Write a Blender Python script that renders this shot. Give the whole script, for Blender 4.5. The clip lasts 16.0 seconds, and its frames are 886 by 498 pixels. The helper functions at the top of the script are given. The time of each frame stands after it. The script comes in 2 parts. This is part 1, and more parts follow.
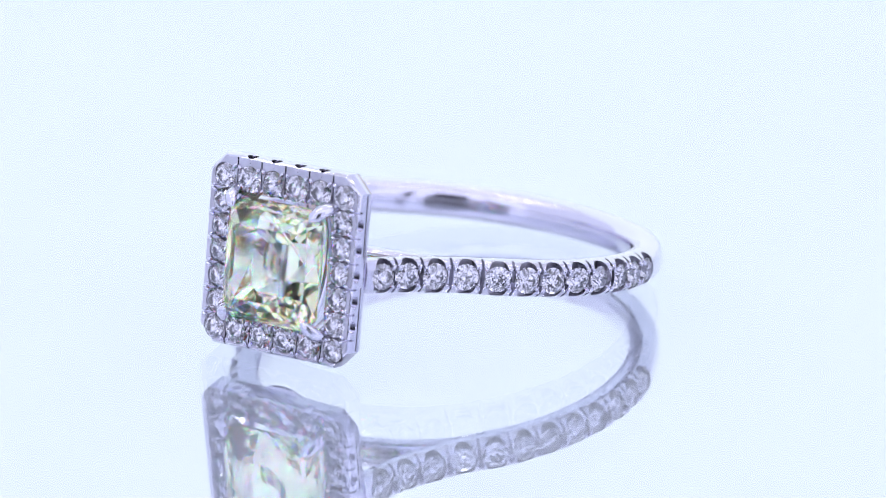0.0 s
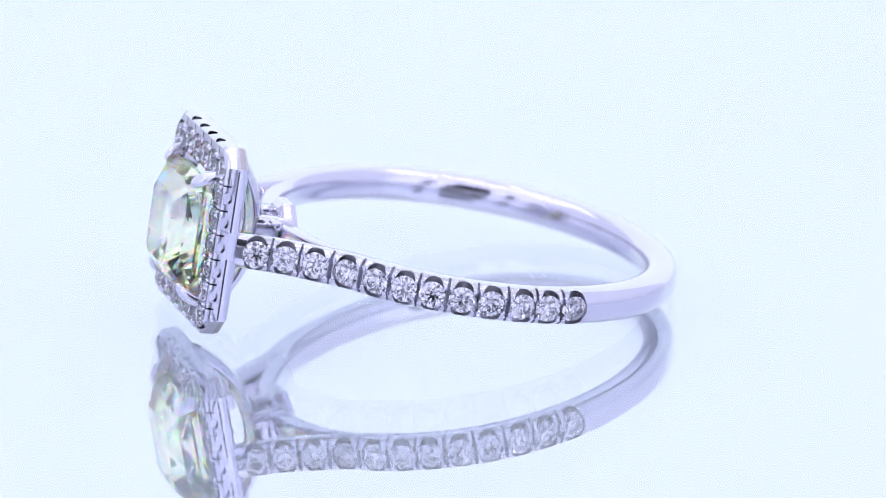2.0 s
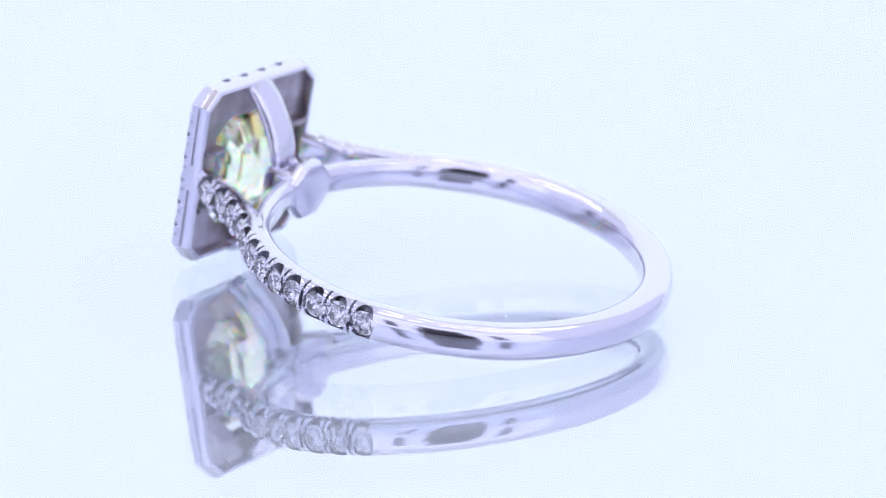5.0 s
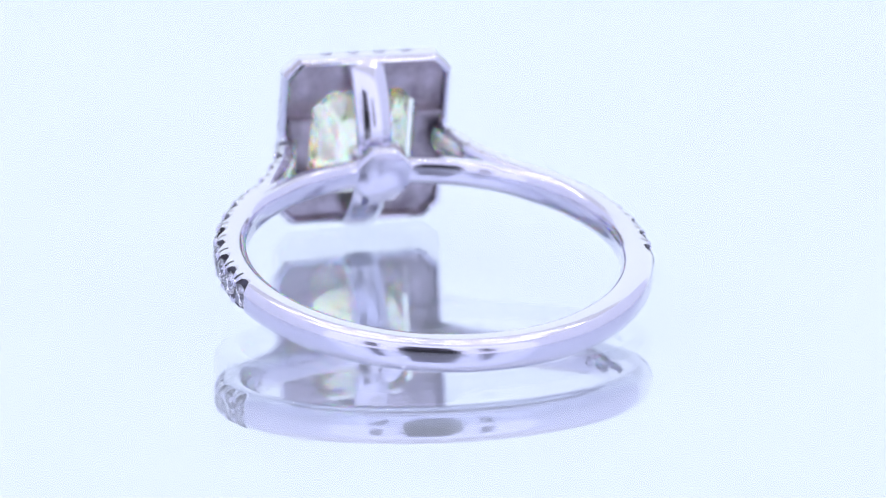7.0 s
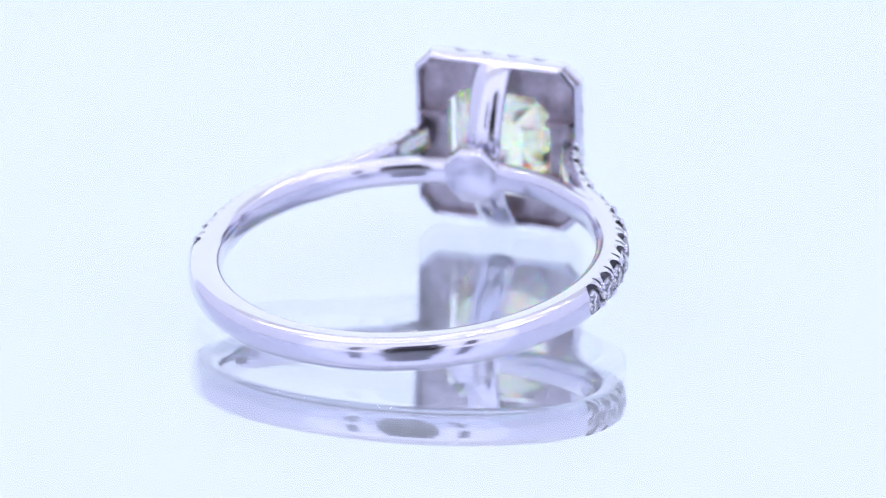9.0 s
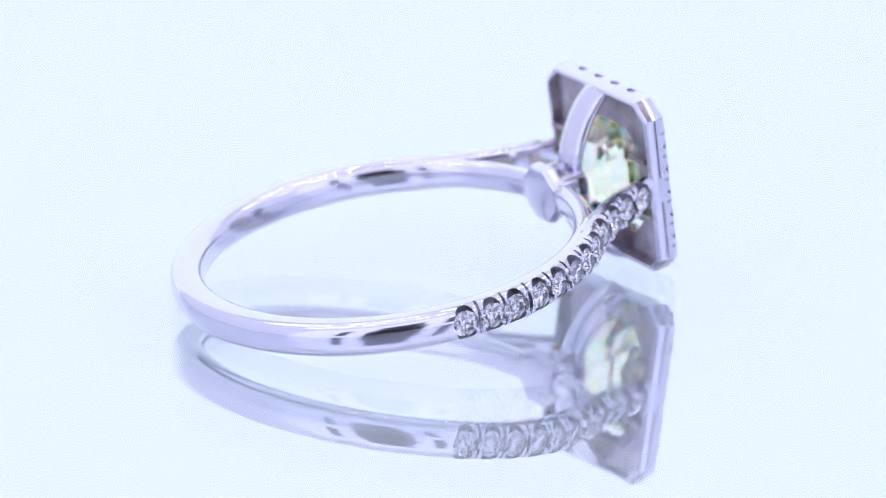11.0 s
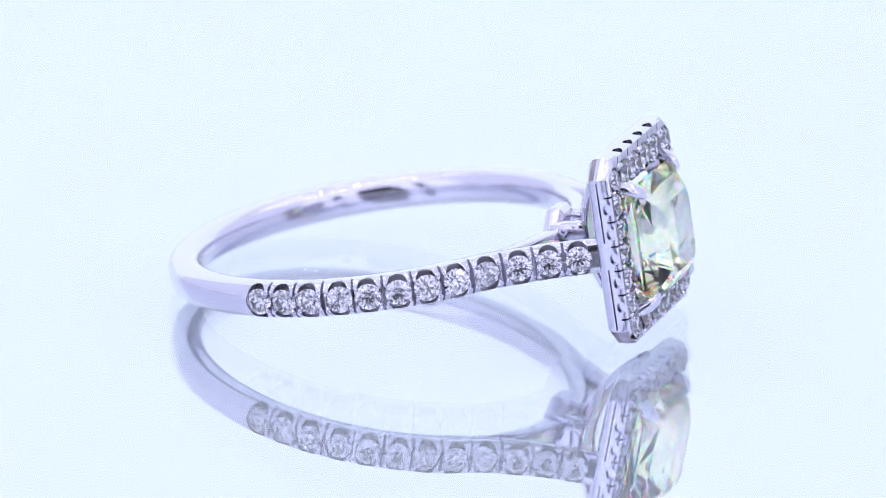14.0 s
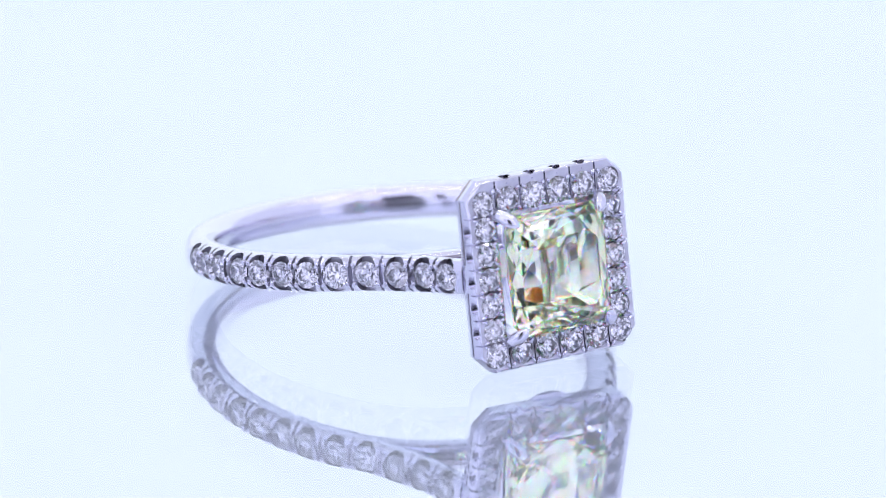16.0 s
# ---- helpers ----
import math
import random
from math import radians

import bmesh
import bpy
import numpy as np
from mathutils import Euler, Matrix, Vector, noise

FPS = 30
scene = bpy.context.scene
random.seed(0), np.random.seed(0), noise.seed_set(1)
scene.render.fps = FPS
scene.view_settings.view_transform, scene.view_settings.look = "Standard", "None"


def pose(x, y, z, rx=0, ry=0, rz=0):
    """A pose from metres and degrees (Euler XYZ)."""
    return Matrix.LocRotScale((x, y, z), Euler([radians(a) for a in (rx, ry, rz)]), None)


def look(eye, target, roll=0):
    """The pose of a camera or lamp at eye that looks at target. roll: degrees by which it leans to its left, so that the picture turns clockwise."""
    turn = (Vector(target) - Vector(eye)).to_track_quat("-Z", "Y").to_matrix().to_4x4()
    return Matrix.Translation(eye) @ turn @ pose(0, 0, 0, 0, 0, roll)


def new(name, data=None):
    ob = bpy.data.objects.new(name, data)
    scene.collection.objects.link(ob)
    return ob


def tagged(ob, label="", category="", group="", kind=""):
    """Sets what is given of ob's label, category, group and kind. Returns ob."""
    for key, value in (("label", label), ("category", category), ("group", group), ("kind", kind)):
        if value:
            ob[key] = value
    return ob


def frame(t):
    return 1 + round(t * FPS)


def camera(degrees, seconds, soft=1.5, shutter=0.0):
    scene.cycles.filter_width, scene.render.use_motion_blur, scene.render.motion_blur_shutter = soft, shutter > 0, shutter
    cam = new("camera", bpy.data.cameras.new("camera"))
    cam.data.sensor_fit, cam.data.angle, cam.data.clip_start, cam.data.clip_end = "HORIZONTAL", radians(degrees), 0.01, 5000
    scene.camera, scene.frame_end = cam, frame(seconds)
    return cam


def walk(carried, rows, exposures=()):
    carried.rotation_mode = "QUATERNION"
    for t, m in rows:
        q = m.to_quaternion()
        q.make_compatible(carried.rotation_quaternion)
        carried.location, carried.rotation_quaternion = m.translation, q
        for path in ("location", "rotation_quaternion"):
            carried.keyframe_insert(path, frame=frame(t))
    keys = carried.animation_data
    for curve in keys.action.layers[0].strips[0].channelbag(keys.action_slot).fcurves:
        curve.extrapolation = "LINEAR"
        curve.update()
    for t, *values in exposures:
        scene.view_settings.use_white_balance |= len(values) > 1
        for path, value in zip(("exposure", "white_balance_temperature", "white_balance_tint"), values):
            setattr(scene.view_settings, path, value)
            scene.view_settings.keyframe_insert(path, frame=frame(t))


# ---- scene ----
# Lengths of the ring are written in millimetres and scaled by MM.
MM = 0.001
FOV = 9.5
DIST = 0.23741          # camera's level distance from the turning axis
REST = 2.45             # ring centre above the sheet it lies on, mm
EYE = Vector((0.0, -DIST, 0.077156 + REST * MM))
YAW, PITCH, ROLL = 0.23, 18.06, 0.52
TURN = -18.343          # degrees a second, seen from above

cam = camera(FOV, 16.0, soft=0.8)
aim = Vector((math.sin(radians(YAW)) * math.cos(radians(PITCH)), math.cos(radians(YAW)) * math.cos(radians(PITCH)), -math.sin(radians(PITCH))))
VIEW = look(EYE, EYE + aim, ROLL)
walk(cam, [(0.0, VIEW), (16.0, VIEW)])
cam.data.dof.use_dof = True
cam.data.dof.focus_distance = 0.2425
cam.data.dof.aperture_fstop = 60.0

# ---- light: a photo tent with glowing walls, and a dim world outside it ----
world = bpy.data.worlds.new("world")
world.use_nodes = True
world.node_tree.nodes["Background"].inputs["Color"].default_value = (0.55, 0.5, 0.65, 1)
world.node_tree.nodes["Background"].inputs["Strength"].default_value = 0.4
scene.world = world
scene.view_settings.exposure = 0.0


# ---- materials ----
def material(name):
    m = bpy.data.materials.new(name)
    m.use_nodes = True
    nt = m.node_tree
    return m, nt, nt.nodes["Principled BSDF"], nt.nodes["Material Output"]


def noise_node(nt, scale, detail=4.0, rough=0.55):
    n = nt.nodes.new("ShaderNodeTexNoise")
    n.inputs["Scale"].default_value = scale
    n.inputs["Detail"].default_value = detail
    n.inputs["Roughness"].default_value = rough
    c = nt.nodes.new("ShaderNodeTexCoord")
    nt.links.new(c.outputs["Object"], n.inputs["Vector"])
    return n


def ramp(nt, src, a, b, lo=0.3, hi=0.7):
    r = nt.nodes.new("ShaderNodeMapRange")
    r.inputs["From Min"].default_value, r.inputs["From Max"].default_value = lo, hi
    r.inputs["To Min"].default_value, r.inputs["To Max"].default_value = a, b
    nt.links.new(src, r.inputs["Value"])
    return r.outputs["Result"]


def mat_gold(name, smooth, worn, streak=None, relief=0.05):
    m, nt, p, out = material(name)
    p.inputs["Metallic"].default_value = 1.0
    p.inputs["Base Color"].default_value = (0.76, 0.745, 0.83, 1)
    fine = noise_node(nt, 2600.0)
    if streak:
        fine.inputs["Scale"].default_value = 1.0
        stretch = nt.nodes.new("ShaderNodeMapping")
        stretch.inputs["Scale"].default_value = streak
        stretch.inputs["Rotation"].default_value = (0.6, 0, 0)
        nt.links.new(fine.inputs["Vector"].links[0].from_socket, stretch.inputs["Vector"])
        nt.links.new(stretch.outputs[0], fine.inputs["Vector"])
    broad = noise_node(nt, 240.0)
    nt.links.new(ramp(nt, broad.outputs["Fac"], smooth, worn), p.inputs["Roughness"])
    b = nt.nodes.new("ShaderNodeBump")
    b.inputs["Strength"].default_value = relief
    b.inputs["Distance"].default_value = 0.00002
    nt.links.new(fine.outputs["Fac"], b.inputs["Height"])
    nt.links.new(b.outputs["Normal"], p.inputs["Normal"])
    return m


def mat_diamond(name, colour, ior, haze=0.0):
    """Clear cut stone."""
    m, nt, p, out = material(name)
    nt.nodes.remove(p)
    g = nt.nodes.new("ShaderNodeBsdfGlass")
    g.inputs["Color"].default_value = (*colour, 1)
    g.inputs["Roughness"].default_value = haze
    g.inputs["IOR"].default_value = ior
    nt.links.new(g.outputs[0], out.inputs["Surface"])
    return m


def mat_fire(name, colour, iors, haze):
    """Clear cut stone that parts white light: one index of refraction each for red, green and blue."""
    m, nt, p, out = material(name)
    nt.nodes.remove(p)
    last = None
    for k in range(3):
        g = nt.nodes.new("ShaderNodeBsdfGlass")
        g.inputs["Color"].default_value = (*[colour[k] if j == k else 0.0 for j in range(3)], 1)
        g.inputs["Roughness"].default_value = haze
        g.inputs["IOR"].default_value = iors[k]
        if last is None:
            last = g.outputs[0]
        else:
            a = nt.nodes.new("ShaderNodeAddShader")
            nt.links.new(last, a.inputs[0])
            nt.links.new(g.outputs[0], a.inputs[1])
            last = a.outputs[0]
    nt.links.new(last, out.inputs["Surface"])
    return m


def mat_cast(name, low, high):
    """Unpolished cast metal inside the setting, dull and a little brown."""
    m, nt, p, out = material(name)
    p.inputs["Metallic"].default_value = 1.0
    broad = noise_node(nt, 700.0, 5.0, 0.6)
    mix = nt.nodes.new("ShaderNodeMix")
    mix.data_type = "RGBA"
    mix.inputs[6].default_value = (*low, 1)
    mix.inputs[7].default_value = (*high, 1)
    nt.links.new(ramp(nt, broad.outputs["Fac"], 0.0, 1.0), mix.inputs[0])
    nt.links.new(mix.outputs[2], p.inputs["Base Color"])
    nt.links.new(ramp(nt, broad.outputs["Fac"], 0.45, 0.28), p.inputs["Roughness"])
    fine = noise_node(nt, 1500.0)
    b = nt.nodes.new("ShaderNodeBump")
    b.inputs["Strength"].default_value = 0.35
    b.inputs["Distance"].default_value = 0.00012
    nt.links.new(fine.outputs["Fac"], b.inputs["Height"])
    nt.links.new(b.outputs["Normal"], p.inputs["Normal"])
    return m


def mat_clear():
    m, nt, p, out = material("clear_acrylic")
    nt.nodes.remove(p)
    g = nt.nodes.new("ShaderNodeBsdfGlass")
    g.inputs["Color"].default_value = (1, 1, 1, 1)
    g.inputs["IOR"].default_value = 1.15
    g.inputs["Roughness"].default_value = 0.0
    nt.links.new(g.outputs[0], out.inputs["Surface"])
    return m


def mat_mirror():
    """Silvered white backing: a mirror with a milky veil."""
    m, nt, p, out = material("mirror_coating")
    p.inputs["Metallic"].default_value = 1.0
    p.inputs["Base Color"].default_value = (0.87, 0.915, 1.0, 1)
    p.inputs["Roughness"].default_value = 0.0
    d = nt.nodes.new("ShaderNodeBsdfDiffuse")
    d.inputs["Color"].default_value = (0.875, 0.91, 0.985, 1)
    x = nt.nodes.new("ShaderNodeMixShader")
    x.inputs[0].default_value = 0.30
    nt.links.new(p.outputs[0], x.inputs[1])
    nt.links.new(d.outputs[0], x.inputs[2])
    nt.links.new(x.outputs[0], out.inputs["Surface"])
    return m


def mat_glow(name, colour, strength):
    """Tent fabric and lamp faces, their light put in as emission; no lamps behind."""
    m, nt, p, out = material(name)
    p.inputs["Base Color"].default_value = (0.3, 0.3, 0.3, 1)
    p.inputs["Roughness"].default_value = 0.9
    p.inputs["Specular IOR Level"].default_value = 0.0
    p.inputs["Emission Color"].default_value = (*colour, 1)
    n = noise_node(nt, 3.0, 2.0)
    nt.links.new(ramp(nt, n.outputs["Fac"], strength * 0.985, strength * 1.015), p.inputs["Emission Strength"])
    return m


def mat_plain(name, colour, rough):
    m, nt, p, out = material(name)
    n = noise_node(nt, 90.0)
    mix = nt.nodes.new("ShaderNodeMix")
    mix.data_type = "RGBA"
    mix.inputs[6].default_value = (*[c * 0.85 for c in colour], 1)
    mix.inputs[7].default_value = (*colour, 1)
    nt.links.new(n.outputs["Fac"], mix.inputs[0])
    nt.links.new(mix.outputs[2], p.inputs["Base Color"])
    p.inputs["Roughness"].default_value = rough
    return m


GOLD = mat_gold("white_gold", 0.08, 0.16)
BRUSHED = mat_gold("brushed_white_gold", 0.12, 0.26, (9000.0, 700.0, 1500.0), 0.5)
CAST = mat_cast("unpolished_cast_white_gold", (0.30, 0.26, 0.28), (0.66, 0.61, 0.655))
SEAT = mat_cast("drilled_white_gold", (0.52, 0.505, 0.57), (0.76, 0.745, 0.82))
DIAMOND = mat_diamond("white_diamond", (0.99, 0.985, 1.0), 2.42)
YELLOW = mat_fire("pale_yellow_diamond", (0.995, 1.0, 0.91), (1.608, 1.62, 1.634), 0.06)
CLEAR = mat_clear()
MIRROR = mat_mirror()
# each wall's glow has its own tint and strength, to light the ring
FABRIC_BACK = mat_glow("glowing_tent_fabric_back", (0.765, 0.855, 0.95), 1.0)
FABRIC_SIDE = mat_glow("glowing_tent_fabric_side", (0.65, 0.69, 1.0), 0.78)
FABRIC_TOP = mat_glow("glowing_tent_fabric_top", (0.80, 0.82, 1.0), 0.6)
FABRIC_FRONT = mat_glow("glowing_tent_fabric_front", (0.69, 0.72, 1.03), 1.18)
DARK = mat_plain("dark_room_paint", (0.06, 0.052, 0.072), 0.8)
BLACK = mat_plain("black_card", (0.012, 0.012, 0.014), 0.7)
DUST_MAT = mat_plain("grey_dust", (0.3, 0.3, 0.33), 0.9)
LED = mat_glow("lamp_glow", (0.95, 0.95, 1.0), 45.0)
WHITE = mat_plain("white_laminate", (0.8, 0.8, 0.8), 0.4)


# ---- mesh helpers (millimetres) ----
def part(name, bm, mat, parent=None, label="", sharp=None):
    bmesh.ops.recalc_face_normals(bm, faces=bm.faces)
    me = bpy.data.meshes.new(name)
    bm.to_mesh(me)
    bm.free()
    return link(name, me, mat, parent, label, sharp)


def link(name, me, mat, parent=None, label="", sharp=None):
    me.transform(Matrix.Diagonal((MM, MM, MM, 1)))
    for m in mat if isinstance(mat, (list, tuple)) else (mat,):
        me.materials.append(m)
    if sharp is not None:
        me.shade_smooth()
        me.set_sharp_from_angle(angle=radians(sharp))
    ob = new(name, me)
    ob.parent = parent
    return tagged(ob, label=label)


def loft(bm, loops, closed=False, caps=True):
    """Skin a row of vertex loops, each a list of places of the same length."""
    rings = [[bm.verts.new(p) for p in loop] for loop in loops]
    n = len(rings[0])
    for i in range(len(rings) if closed else len(rings) - 1):
        a, b = rings[i], rings[(i + 1) % len(rings)]
        for j in range(n):
            k = (j + 1) % n
            bm.faces.new((a[j], a[k], b[k], b[j]))
    if caps and not closed:
        bm.faces.new(rings[0])
        bm.faces.new(rings[-1])


def oval(hu, hv, power, n):
    """A rounded rectangle's outline: half sizes along u and v."""
    pts = []
    for i in range(n):
        a = 2 * math.pi * i / n
        c, s = math.cos(a), math.sin(a)
        pts.append((hu * math.copysign(abs(c) ** (2 / power), c), hv * math.copysign(abs(s) ** (2 / power), s)))
    return pts


def box(bm, c, h, m=None):
    m = m or Matrix.Identity(4)
    vs = [bm.verts.new(m @ Vector((c[0] + sx * h[0], c[1] + sy * h[1], c[2] + sz * h[2]))) for sx in (-1, 1) for sy in (-1, 1) for sz in (-1, 1)]
    for f in ((0, 1, 3, 2), (4, 6, 7, 5), (0, 4, 5, 1), (2, 3, 7, 6), (0, 2, 6, 4), (1, 5, 7, 3)):
        bm.faces.new([vs[i] for i in f])


def shaft(bm, m, ru, rv, z0, z1, n=20, power=2.0):
    """An upright oval cylinder in the space of m."""
    loops = [[m @ Vector((u, v, z)) for u, v in oval(ru, rv, power, n)] for z in (z0, z1)]
    loft(bm, loops)


def carve(base, steps):
    """Join tools to a bmesh or cut them out of it; returns a new mesh."""
    def solid(bm):
        bmesh.ops.recalc_face_normals(bm, faces=bm.faces)
        me = bpy.data.meshes.new("blank")
        bm.to_mesh(me)
        bm.free()
        return new("blank", me)
    ob = solid(base)
    tools = []
    for op, bm in steps:
        t = solid(bm)
        tools.append(t)
        b = ob.modifiers.new("carve", "BOOLEAN")
        b.operation, b.object, b.solver, b.use_self = op, t, "EXACT", True
    got = bpy.data.meshes.new_from_object(ob.evaluated_get(bpy.context.evaluated_depsgraph_get()))
    got.materials.clear()
    for o in (ob, *tools):
        old = o.data
        bpy.data.objects.remove(o)
        bpy.data.meshes.remove(old)
    return got


# ---- the setting ----
def plate():
    """Square acrylic mirror: a clear sheet silvered on its underside."""
    bm = bmesh.new()
    box(bm, (0, 15, -SHEET / 2), (110, 110, SHEET / 2))
    bmesh.ops.recalc_face_normals(bm, faces=bm.faces)
    for f in bm.faces:
        f.material_index = 1 if f.normal.z < -0.5 else 0
    ob = part("mirror_plate", bm, (CLEAR, MIRROR))
    return tagged(ob, "clear acrylic plate with a mirror-silvered underside on the tent floor", "mirror plate")


def wall(name, c, h, mat, label):
    bm = bmesh.new()
    box(bm, c, h)
    return tagged(part(name, bm, mat), label, "wall", kind="structure")


def tent():
    lo = -SHEET - 0.2
    fl = wall("floor", (0, 40, lo - 4), (320, 300, 4), WHITE, "white laminate floor of the photo tent")
    fl["category"] = "floor"
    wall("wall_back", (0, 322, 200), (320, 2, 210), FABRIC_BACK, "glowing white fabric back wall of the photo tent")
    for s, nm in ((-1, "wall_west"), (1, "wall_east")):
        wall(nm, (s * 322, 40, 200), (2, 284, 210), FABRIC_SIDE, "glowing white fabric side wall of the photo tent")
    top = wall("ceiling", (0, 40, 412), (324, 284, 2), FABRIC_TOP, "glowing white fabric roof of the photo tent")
    top["category"] = "ceiling"
    for y in (-70, 120):
        lamp = new("led_strip")
        tagged(lamp, "slim white strip of small bright lamps under the tent roof", "strip light", group="lamp strips under the roof")
        lamp.location = (0, y * MM, 410 * MM)
        bm = bmesh.new()
        box(bm, (0, 0, -2), (300, 7, 2))
        part("housing", bm, WHITE, lamp)
        for k in range(15):
            bm = bmesh.new()
            box(bm, (-280 + 40 * k, 0, -5), (5, 5, 1))
            part("lamp", bm, LED, lamp, "small glowing lamp")
    # front flap, with the opening that the camera looks through and a slot on either side
    bm = bmesh.new()
    y = -244.5
    edges = (-320, -146, -112, -52, 52, 112, 146, 320)
    for i in range(7):
        a, b = edges[i], edges[i + 1]
        if i % 2 == 0:
            box(bm, ((a + b) / 2, y, 200), ((b - a) / 2, 1.5, 210))
        else:
            zlo, zhi = (40, 205) if i == 3 else (25, 170)
            box(bm, ((a + b) / 2, y, (zlo - 10) / 2), ((b - a) / 2, 1.5, (zlo + 10) / 2))
            box(bm, ((a + b) / 2, y, (zhi + 410) / 2), ((b - a) / 2, 1.5, (410 - zhi) / 2))
    tagged(part("wall_front", bm, FABRIC_FRONT), "glowing white fabric front flap of the photo tent with slots", "wall", kind="structure")
    bm = bmesh.new()
    box(bm, (0, -300, 80), (322, 2, 320))
    tagged(part("backdrop", bm, DARK), "dark unlit room wall behind the tent opening", "backdrop", kind="structure")


def dust():
    """A few fixed specks on the sheet."""
    bm = bmesh.new()
    for x, y, r in DUST:
        for k in range(2):
            q = Matrix.Translation((x + 0.05 * k, y + 0.03 * k, 0.02)) @ pose(0, 0, 0, 0, 0, 40 * k) @ Matrix.Diagonal((r, r * 0.7, 0.02, 1))
            bmesh.ops.create_icosphere(bm, subdivisions=1, radius=1.0, matrix=q)
    tagged(part("dust", bm, DUST_MAT), "tiny grey dust specks on the clear sheet", "dust", kind="stuff")


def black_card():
    """Black card added in place of the camera rig, seen only in polished metal."""
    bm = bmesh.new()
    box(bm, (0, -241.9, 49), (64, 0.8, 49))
    tagged(part("reflection_card", bm, BLACK), "black card added inside the tent's front flap for dark reflections, out of view", "backdrop", kind="structure")


# ---- the ring ----
GEM_R = 0.61          # stones of the shank
HALO_R = 0.565


def brilliant(r):
    """A round brilliant about its girdle, up the z axis."""
    bm = bmesh.new()
    def loop(n, rad, z, off=0.0):
        return [bm.verts.new((r * rad * math.cos(2 * math.pi * (i + off) / n), r * rad * math.sin(2 * math.pi * (i + off) / n), r * z)) for i in range(n)]
    deep = 0.89
    table = loop(8, 0.54, 0.35)
    star = loop(8, 0.765, 0.235, 0.5)
    gird = loop(16, 1.0, 0.03)
    under = loop(16, 1.0, -0.03)
    low = loop(8, 0.24, -deep + 0.24 * math.cos(math.pi / 8) * (deep - 0.03), 0.5)
    culet = bm.verts.new((0, 0, -deep * r))
    bm.faces.new(table)
    for i in range(8):
        j = (i + 1) % 8
        bm.faces.new((table[i], star[i], table[j]))
        bm.faces.new((table[j], star[i], gird[2 * j]))
        bm.faces.new((table[j], gird[2 * j], star[j]))
        bm.faces.new((star[i], gird[2 * i], gird[2 * i + 1]))
        bm.faces.new((star[i], gird[2 * i + 1], gird[2 * j]))
        bm.faces.new((under[2 * i], under[2 * i + 1], low[i]))
        bm.faces.new((under[2 * i + 1], under[2 * j], low[i]))
        bm.faces.new((under[2 * j], low[j], culet, low[i]))
    for i in range(16):
        j = (i + 1) % 16
        bm.faces.new((gird[i], under[i], under[j], gird[j]))
    bmesh.ops.recalc_face_normals(bm, faces=bm.faces)
    me = bpy.data.meshes.new("accent_diamond")
    bm.to_mesh(me)
    bm.free()
    me.transform(Matrix.Diagonal((MM, MM, MM, 1)))
    me.materials.append(DIAMOND)
    return me


def uneven():
    """The slight turn and tilt with which each small stone is set."""
    return pose(0, 0, 0, random.uniform(-7, 7), random.uniform(-7, 7), random.uniform(0, 360))


def arm_stones():
    """Places and outward directions of one side's twelve stones, from the head to the back."""
    flat = [Vector((11.45, 4.43, 0)), Vector((10.17, 4.88, 0)), Vector((8.97, 5.60, 0))]
    for a in (39.8, 48.4, 56.4, 63.9, 71.8, 79.4, 87.7, 95.0, 102.7):
        flat.append(Vector((10 * math.cos(radians(a)), 10 * math.sin(radians(a)), 0)))
    out = []
    for i, p in enumerate(flat):
        a, b = flat[max(i - 1, 0)], flat[min(i + 1, 11)]
        t = (b - a).normalized()
        out.append((p, t, Vector((t.y, -t.x, 0)) if Vector((t.y, -t.x, 0)).dot(p) > 0 else Vector((-t.y, t.x, 0))))
    return out


def seat_space(p, t, nrm):
    """Space whose z points out of the setting and x runs along the row."""
    z = nrm.normalized()
    x = (t - t.dot(z) * z).normalized()
    y = z.cross(x)
    return Matrix(((x.x, y.x, z.x, p.x), (x.y, y.y, z.y, p.y), (x.z, y.z, z.z, p.z), (0, 0, 0, 1)))


def arm_body(side):
    pts = [(p, n) for p, t, n in arm_stones()]
    first = Vector((12.3, 4.08, 0))
    rows = [(first, pts[0][1])] + pts[:6]
    # fill in between the rows for a smooth sweep
    fine = []
    for i in range(len(rows) - 1):
        for k in range(4):
            f = k / 4
            fine.append((rows[i][0].lerp(rows[i + 1][0], f), rows[i][1].lerp(rows[i + 1][1], f).normalized()))
    fine.append(rows[-1])
    bm = bmesh.new()
    loops = []
    for i, (p, n) in enumerate(fine):
        f = i / (len(fine) - 1)
        depth = 0.46 + 0.2 * f
        half = 0.80 + 0.03 * f
        c = p + n * (0.15 - depth)
        loops.append([c + n * u + Vector((0, 0, v)) for u, v in oval(depth, half, 3.0, 24)])
    loft(bm, loops)
    for v in bm.verts:
        v.co.y *= side
    return bm


def rough_seats(me, mats, wide, tall, bore, slots=(), reach=1.0):
    """Give the drilled seats, and the saw cuts between them, the unpolished finish."""
    inv = [m.inverted() for m in mats]
    cuts = [m.inverted() for m in slots]
    for f in me.polygons:
        for m in inv:
            p = m @ f.center
            e = abs(p.x / wide) ** 3 + abs(p.y / tall) ** 3
            if -0.7 < p.z < 0.4 and (e < 1.03 or math.hypot(p.x, p.y) < bore * 1.01):
                f.material_index = 1
                break
        for m in cuts:
            p = m @ f.center
            if abs(p.x) < 0.14 and abs(p.y) < reach and abs(p.z) < 0.5 and abs((m.to_3x3() @ f.normal).x) > 0.9:
                f.material_index = 1
                break


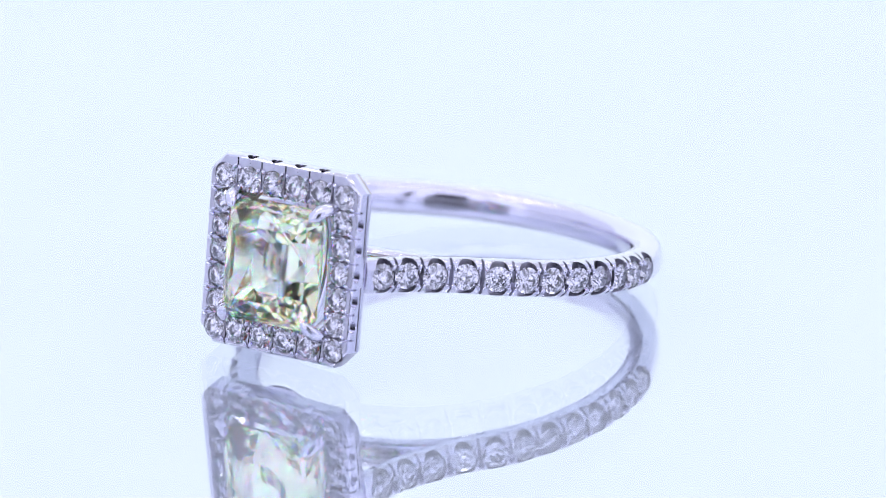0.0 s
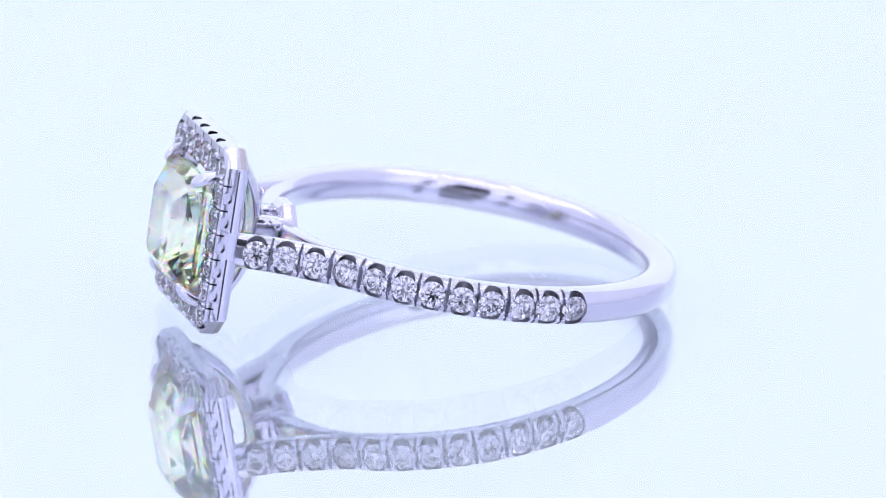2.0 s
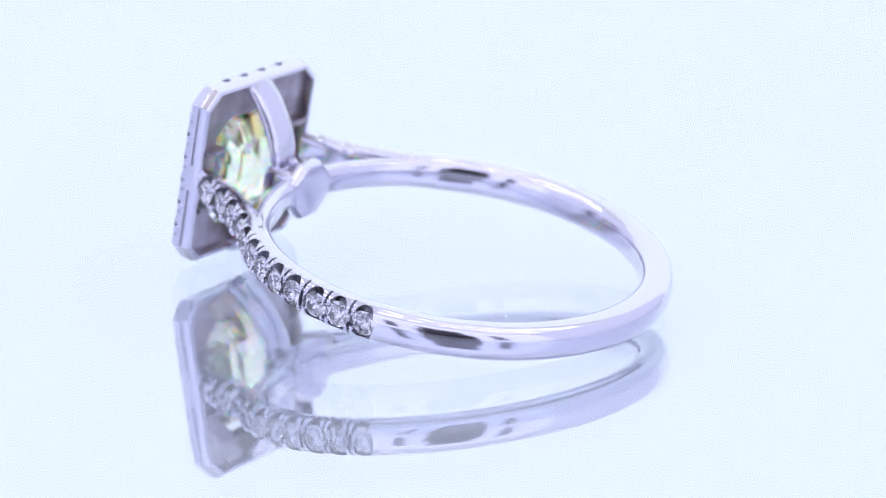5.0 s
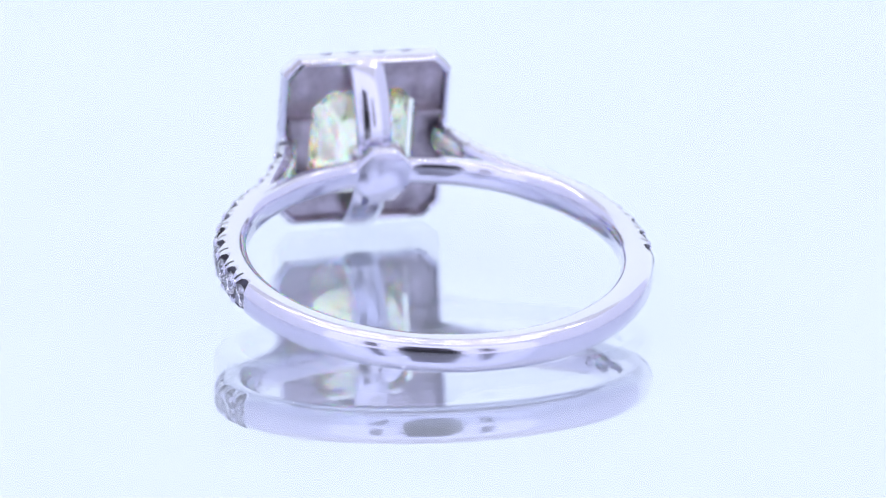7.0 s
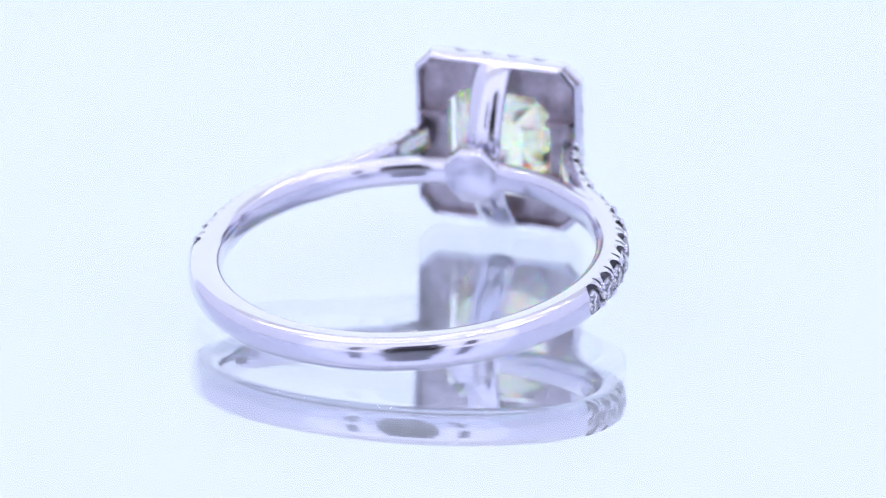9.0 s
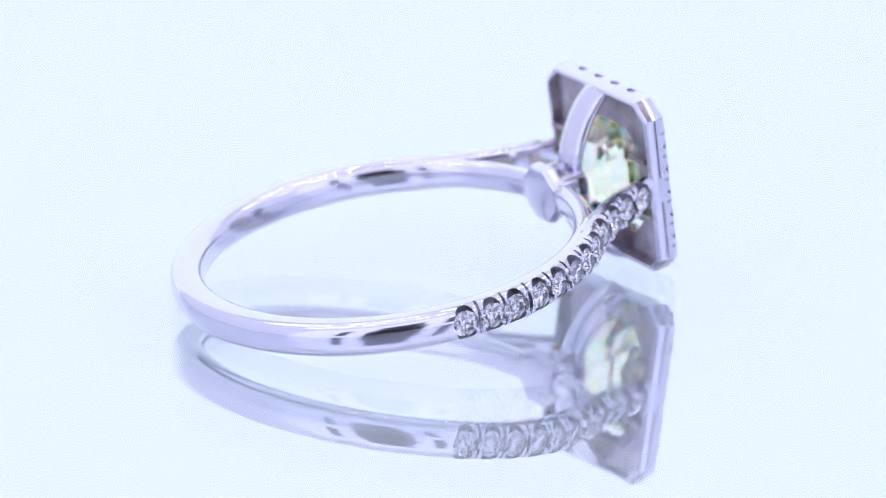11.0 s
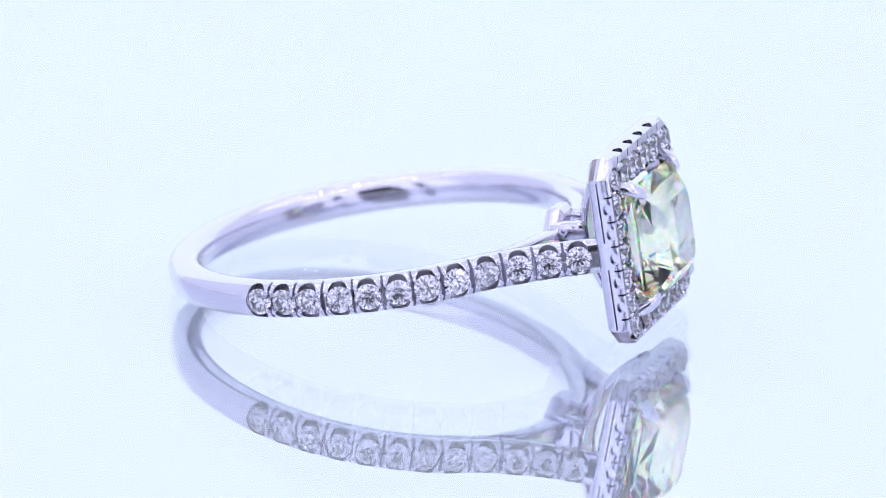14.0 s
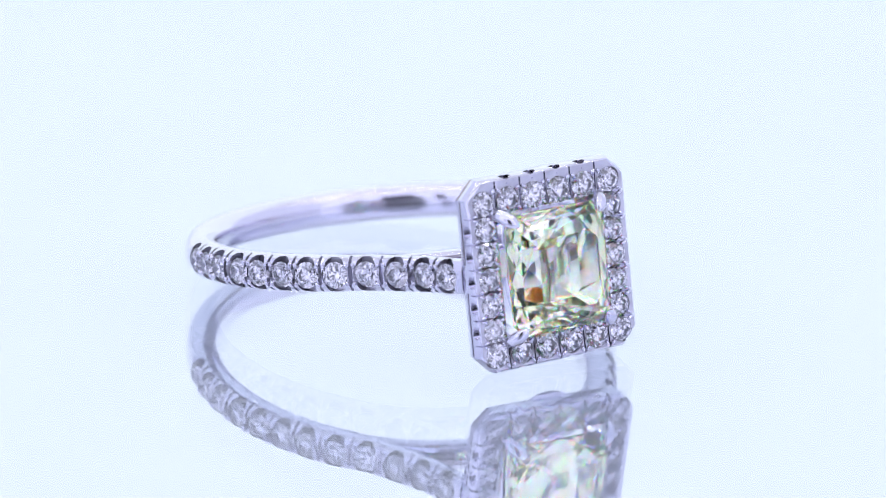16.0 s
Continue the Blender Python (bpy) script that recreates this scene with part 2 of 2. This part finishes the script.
def groove(bm, m, wide, narrow, reach, z0, z1):
    """A cutter along y, wide in the middle and narrow at both ends."""
    pts = ((-narrow, -reach), (narrow, -reach), (wide, 0), (narrow, reach), (-narrow, reach), (-wide, 0))
    loft(bm, [[m @ Vector((x, y, z)) for x, y in pts] for z in (z0, z1)])


def bead():
    """A worn oval bead of metal that holds a small stone, in metres."""
    bm = bmesh.new()
    bmesh.ops.create_uvsphere(bm, u_segments=10, v_segments=6, radius=1.0, matrix=Matrix.Diagonal((0.10, 0.17, 0.13, 1)))
    me = bpy.data.meshes.new("bead_prong")
    bm.to_mesh(me)
    bm.free()
    me.transform(Matrix.Diagonal((MM, MM, MM, 1)))
    me.materials.append(GOLD)
    me.shade_smooth()
    return me


def add_beads(owner, m, dx, ys, z):
    """Beads on both sides of the saw cut whose space is m."""
    for y in ys:
        for sx in (-1, 1):
            b = new("bead_prong", BEAD)
            b.parent = owner
            q = m @ Matrix.Translation((sx * dx, y, z)) @ pose(0, 0, 0, random.uniform(-12, 12), 0, sx * math.copysign(24, y) + random.uniform(-10, 10)) @ Matrix.Diagonal((random.uniform(0.85, 1.15), random.uniform(0.85, 1.15), random.uniform(0.85, 1.15), 1))
            q.translation *= MM
            b.matrix_basis = q


def shank(ring):
    bm = bmesh.new()
    loops = []
    n = 180
    for i in range(n):
        a = 360 * i / n
        d = min(a, 360 - a)
        bridge = max(0.0, min(1.0, (50 - d) / 14))
        bridge = bridge * bridge * (3 - 2 * bridge)
        back = max(0.0, min(1.0, (d - 105) / 30))
        flank = max(0.0, min(1.0, (d - 62) / 22))
        ro, ri = 10.16 - 0.45 * bridge + 0.08 * flank + 0.05 * back, 8.70 - 0.02 * bridge
        half = 0.84 - 0.16 * bridge
        u = Vector((math.cos(radians(a)), math.sin(radians(a)), 0))
        loops.append([u * ((ro + ri) / 2 + s) + Vector((0, 0, v)) for s, v in oval((ro - ri) / 2, half, 2.5, 28)])
    loft(bm, loops, closed=True)
    cut, bore, slots = bmesh.new(), bmesh.new(), bmesh.new()
    mats, slot_mats = [], []
    for side in (1, -1):
        stones = [(Vector((p.x, p.y * side, 0)), Vector((t.x, t.y * side, 0)), Vector((q.x, q.y * side, 0))) for p, t, q in arm_stones()]
        for i, (p, t, q) in enumerate(stones):
            m = seat_space(p, t, q)
            mats.append(m)
            shaft(cut, m, 0.50, 0.80, -0.58, 0.5, 32, 3.0)
            shaft(bore, m, 0.62, 0.62, -0.24, 0.5, 28)
            if i < 11:
                p2, t2, q2 = stones[i + 1]
                g = seat_space((p + p2) / 2, t + t2, q + q2)
                slot_mats.append(g)
                groove(slots, g, 0.11, 0.045, 1.0, -0.3, 0.5)
    me = carve(bm, [("UNION", arm_body(1)), ("UNION", arm_body(-1)), ("DIFFERENCE", cut), ("DIFFERENCE", bore), ("DIFFERENCE", slots)])
    rough_seats(me, mats, 0.50, 0.80, 0.62, slot_mats)
    ob = link("shank", me, (GOLD, SEAT), ring, "polished white gold shank with a stone-set front half", 32)
    for m in mats:
        stone = new("accent_diamond", ACCENT)
        stone.parent = ob
        m = m @ Matrix.Translation((0, 0, 0.03)) @ uneven()
        m.translation *= MM
        stone.matrix_basis = m
    for g in slot_mats:
        add_beads(ob, g, 0.145, (-0.44, 0.44), 0.13)
    return ob


def eight(hy, hz, ch, x):
    """An octagonal outline across the head: half sizes and cut corner."""
    return [Vector((x, y, z)) for y, z in ((hy, -hz + ch), (hy, hz - ch), (hy - ch, hz), (-hy + ch, hz), (-hy, hz - ch), (-hy, -hz + ch), (-hy + ch, -hz), (hy - ch, -hz))]


def halo(head):
    bm = bmesh.new()
    loft(bm, [eight(2.66, 2.90, 0.45, 13.22), eight(4.06, 4.27, 0.74, 13.32), eight(4.14, 4.35, 0.77, 13.25), eight(4.19, 4.40, 0.79, 13.12), eight(4.19, 4.40, 0.79, 12.62),
              eight(4.15, 4.36, 0.78, 12.36), eight(4.06, 4.27, 0.77, 12.24), eight(3.98, 4.19, 0.75, 12.21), eight(3.91, 4.12, 0.72, 12.27), eight(3.88, 4.08, 0.7, 12.4),
              eight(3.84, 4.04, 0.68, 12.62), eight(2.62, 2.72, 0.85, 12.62)], closed=True)
    for v in bm.verts:
        if abs(v.co.z) > 3.3 or abs(v.co.y) > 3.3:
            v.co.z += 0.14
    ys = [-3.32 + 6.64 * i / 5 for i in range(6)]
    zs = [-3.46 + 6.94 * i / 6 for i in range(7)]
    spots = [(y, z) for y in ys for z in zs if y in (ys[0], ys[-1]) or z in (zs[0], zs[-1])]
    cut, rim_cut = bmesh.new(), bmesh.new()
    mats, gaps = [], []
    out = Vector((1, 0, 0))
    for y, z in spots:
        along = Vector((0, 1, 0)) if z in (zs[0], zs[-1]) else Vector((0, 0, 1))
        corner = y in (ys[0], ys[-1]) and z in (zs[0], zs[-1])
        m = seat_space(Vector((13.3, y, z)), along, out)
        mats.append(m)
        r = 0.62 if along.y and not corner else 0.58
        shaft(cut, m, r, r, -0.56, 0.4, 28)
        # round notch through the outer rim beside the stone
        if not corner:
            side = Vector((0, y if along.z else 0, z if along.y else 0)).normalized()
            shaft(rim_cut, seat_space(Vector((13.09, y, z)), along, side), 0.28, 0.22, 0.72, 1.2, 24)
        else:
            side = Vector((0, y, z)).normalized()
            shaft(rim_cut, Matrix.Translation(side * 0.12) @ m, 0.5, 0.5, -0.3, 0.41, 24)
    for i in range(5):
        for s in (-1, 1):
            gaps.append((seat_space(Vector((13.3, (ys[i] + ys[i + 1]) / 2, s * 3.50)), Vector((0, 1, 0)), out), 0.15))
            box(cut, (13.35, (ys[i] + ys[i + 1]) / 2, s * 3.56), (0.35, 0.04, 0.85))
    for i in range(6):
        for s in (-1, 1):
            gaps.append((seat_space(Vector((13.3, s * 3.36, (zs[i] + zs[i + 1]) / 2)), Vector((0, 0, 1)), out), 0.12))
            box(cut, (13.35, s * 3.39, (zs[i] + zs[i + 1]) / 2), (0.35, 0.85, 0.04))
    # narrow gap between the tray of stones and the rail behind it, along both upright sides
    gap = bmesh.new()
    for s in (-1, 1):
        for z in (-1.95, 2.2):
            box(gap, (12.72, s * 4.19, z), (0.04, 0.12, 1.45))
    me = carve(bm, [("DIFFERENCE", cut), ("DIFFERENCE", rim_cut), ("DIFFERENCE", gap)])
    rough_seats(me, mats, 0.6, 0.6, 0.62)
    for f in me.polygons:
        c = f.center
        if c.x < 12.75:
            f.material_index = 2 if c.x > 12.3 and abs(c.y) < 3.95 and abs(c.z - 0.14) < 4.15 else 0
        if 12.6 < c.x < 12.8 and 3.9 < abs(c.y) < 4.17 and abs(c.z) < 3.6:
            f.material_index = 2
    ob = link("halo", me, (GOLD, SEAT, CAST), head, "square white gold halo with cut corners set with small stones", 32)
    for m in mats:
        stone = new("accent_diamond", ACCENT if abs(m.translation.z) > 3.4 and abs(m.translation.y) < 3 else ACCENT_HALO)
        stone.parent = ob
        m = m @ Matrix.Translation((0, 0, -0.01)) @ uneven()
        m.translation *= MM
        stone.matrix_basis = m
    for g, dx in gaps:
        add_beads(ob, g, dx, (-0.46, 0.46), 0.04)
    return ob


def centre_stone(head):
    """Cut-cornered mixed-cut stone, table outwards along x."""
    bm = bmesh.new()
    def ring16(k, x, off):
        pts = []
        hy, hz, ch = 2.60 * k, 2.80 * k, 0.62 * k
        o = eight(hy, hz, ch, x)
        for i in range(8):
            a, b = o[i], o[(i + 1) % 8]
            pts += [a.lerp(b, off), a.lerp(b, off + 0.5)]
        return [bm.verts.new(p) for p in pts]
    def skin(a, b):
        n = len(a)
        for i in range(n):
            j = (i + 1) % n
            bm.faces.new((a[i], a[j], b[i]))
            bm.faces.new((a[j], b[j], b[i]))
    table = ring16(0.60, 14.82, 0.0)
    mid = ring16(0.86, 14.34, 0.25)
    g1 = ring16(1.0, 13.80, 0.0)
    g2 = ring16(1.0, 13.70, 0.0)
    pav1 = ring16(0.82, 12.9, 0.25)
    pav2 = ring16(0.55, 11.95, 0.0)
    pav3 = ring16(0.30, 11.55, 0.25)
    bm.faces.new(table)
    skin(table, mid)
    skin(mid, g1)
    skin(g1, g2)
    skin(g2, pav1)
    skin(pav1, pav2)
    skin(pav2, pav3)
    tip = bm.verts.new((11.35, 0, 0))
    for i in range(16):
        bm.faces.new((pav3[i], pav3[(i + 1) % 16], tip))
    return part("centre_diamond", bm, YELLOW, head, "large pale yellow cut-cornered diamond")


def prong(head, sy, sz):
    path = [(12.7, 2.84, 3.06, 0.32), (13.3, 2.74, 2.96, 0.34), (13.78, 2.56, 2.78, 0.34), (14.02, 2.38, 2.59, 0.32), (14.16, 2.22, 2.42, 0.23), (14.22, 2.12, 2.32, 0.06)]
    bm = bmesh.new()
    loops = []
    for i, (x, y, z, r) in enumerate(path):
        a = Vector(path[max(i - 1, 0)][:3])
        b = Vector(path[min(i + 1, len(path) - 1)][:3])
        t = (b - a).normalized()
        u = t.cross(Vector((0, 1, -1))).normalized()
        v = t.cross(u)
        loops.append([Vector((x, y, z)) + r * (math.cos(2 * math.pi * k / 14) * u * 0.75 + math.sin(2 * math.pi * k / 14) * v) for k in range(14)])
    loft(bm, loops)
    for v in bm.verts:
        v.co.y *= sy
        v.co.z *= sz
    return part("prong", bm, GOLD, head, sharp=40)


def gallery(head):
    """The U-shaped strap behind the stone, its peg and the round boss inside the shank."""
    bm = bmesh.new()
    loops = []
    n = 28
    for i in range(n + 1):
        a = math.pi * i / n
        c = Vector((12.5 - 2.1 * (1 - math.cos(a) ** 2) ** 0.85, 0, (4.08 if i < n / 2 else 4.15) * math.cos(a)))
        d = Vector((-4.0, 0, 4.2 * 0.85 * math.cos(a) * max(0.05, 1 - math.cos(a) ** 2) ** -0.15)).normalized()
        if i in (0, n):
            d = Vector((-0.35, 0, 1 if i == 0 else -1)).normalized()
        half = 0.97 - 0.1 * math.sin(a)
        loops.append([c + d * u + Vector((0, v, 0)) for u, v in oval(0.40, half, 2.0, 24)])
    loft(bm, loops)
    part("gallery_strap", bm, GOLD, head, "curved white gold strap behind the stone", sharp=40)
    for sy in (-1, 1):
        bm = bmesh.new()
        loft(bm, [[Vector((x, sy * 0.92 + u, v)) for u, v in oval(hy, hz, 5, 20)] for x, hy, hz in ((8.8, 0.3, 0.72), (8.95, 0.4, 0.86), (10.45, 0.38, 0.84), (10.6, 0.3, 0.7))])
        part("peg_cheek", bm, GOLD, head, sharp=40)
    bm = bmesh.new()
    loft(bm, [[Vector((x, u, v)) for u, v in oval(0.6, hz, 5, 20)] for x, hz in ((8.85, 0.5), (10.5, 0.5))])
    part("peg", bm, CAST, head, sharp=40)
    for sy in (-1, 1):
        for z in (-1.45, 1.45):
            bm = bmesh.new()
            loft(bm, [[Vector((12.4 + u, sy * y, z + v)) for u, v in oval(0.3, 0.14, 4, 12)] for y in (2.6, 3.82)])
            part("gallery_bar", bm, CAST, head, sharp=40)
    bm = bmesh.new()
    loft(bm, [[Vector((x, r * math.cos(2 * math.pi * (k + 0.5) / 8), r * math.sin(2 * math.pi * (k + 0.5) / 8))) for k in range(8)] for x, r in ((8.36, 0.25), (8.40, 0.7), (8.47, 1.1), (8.55, 1.36), (8.68, 1.46), (8.85, 1.5), (9.2, 1.46), (9.4, 1.2))])
    part("boss", bm, BRUSHED, head, "brushed octagonal white gold boss inside the band", sharp=26)


# Pose of the ring at the start: x towards its head, z along its axis.
START = Matrix(((-0.56877, 0.81729, 0.09241, 1.085 * MM), (-0.80770, -0.57622, 0.12488, 1.541 * MM), (0.15531, -0.00362, 0.98786, REST * MM), (0, 0, 0, 1)))
START = START @ pose(12.6 * MM, 0, 0, 0, -0.3) @ pose(-12.6 * MM, 0, 0)
HEAD_ROLL = 1.5
SHEET = 1.55


def finger_ring():
    ring = new("ring")
    tagged(ring, "white gold halo ring with pale yellow diamond on a mirror plate", "ring")
    shank(ring)
    head = ring
    made = [halo(head), centre_stone(head)]
    for sy in (-1, 1):
        for sz in (-1, 1):
            made.append(prong(head, sy, sz))
    gallery(head)
    for o in made:
        o.matrix_basis = pose(0, 0, -0.03 * MM, HEAD_ROLL) @ o.matrix_basis
    return ring


def motions():
    walk(the_ring, [(0.5 * i, pose(0, 0, 0, 0, 0, TURN * 0.5 * i) @ START) for i in range(33)])


BEAD = bead()
ACCENT = brilliant(GEM_R)
ACCENT_HALO = brilliant(HALO_R)
DUST = ((-21.99, 48.07, 0.07), (6.26, 41.54, 0.06), (12.94, -14.00, 0.05))
tent()
dust()
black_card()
plate()
the_ring = finger_ring()
motions()
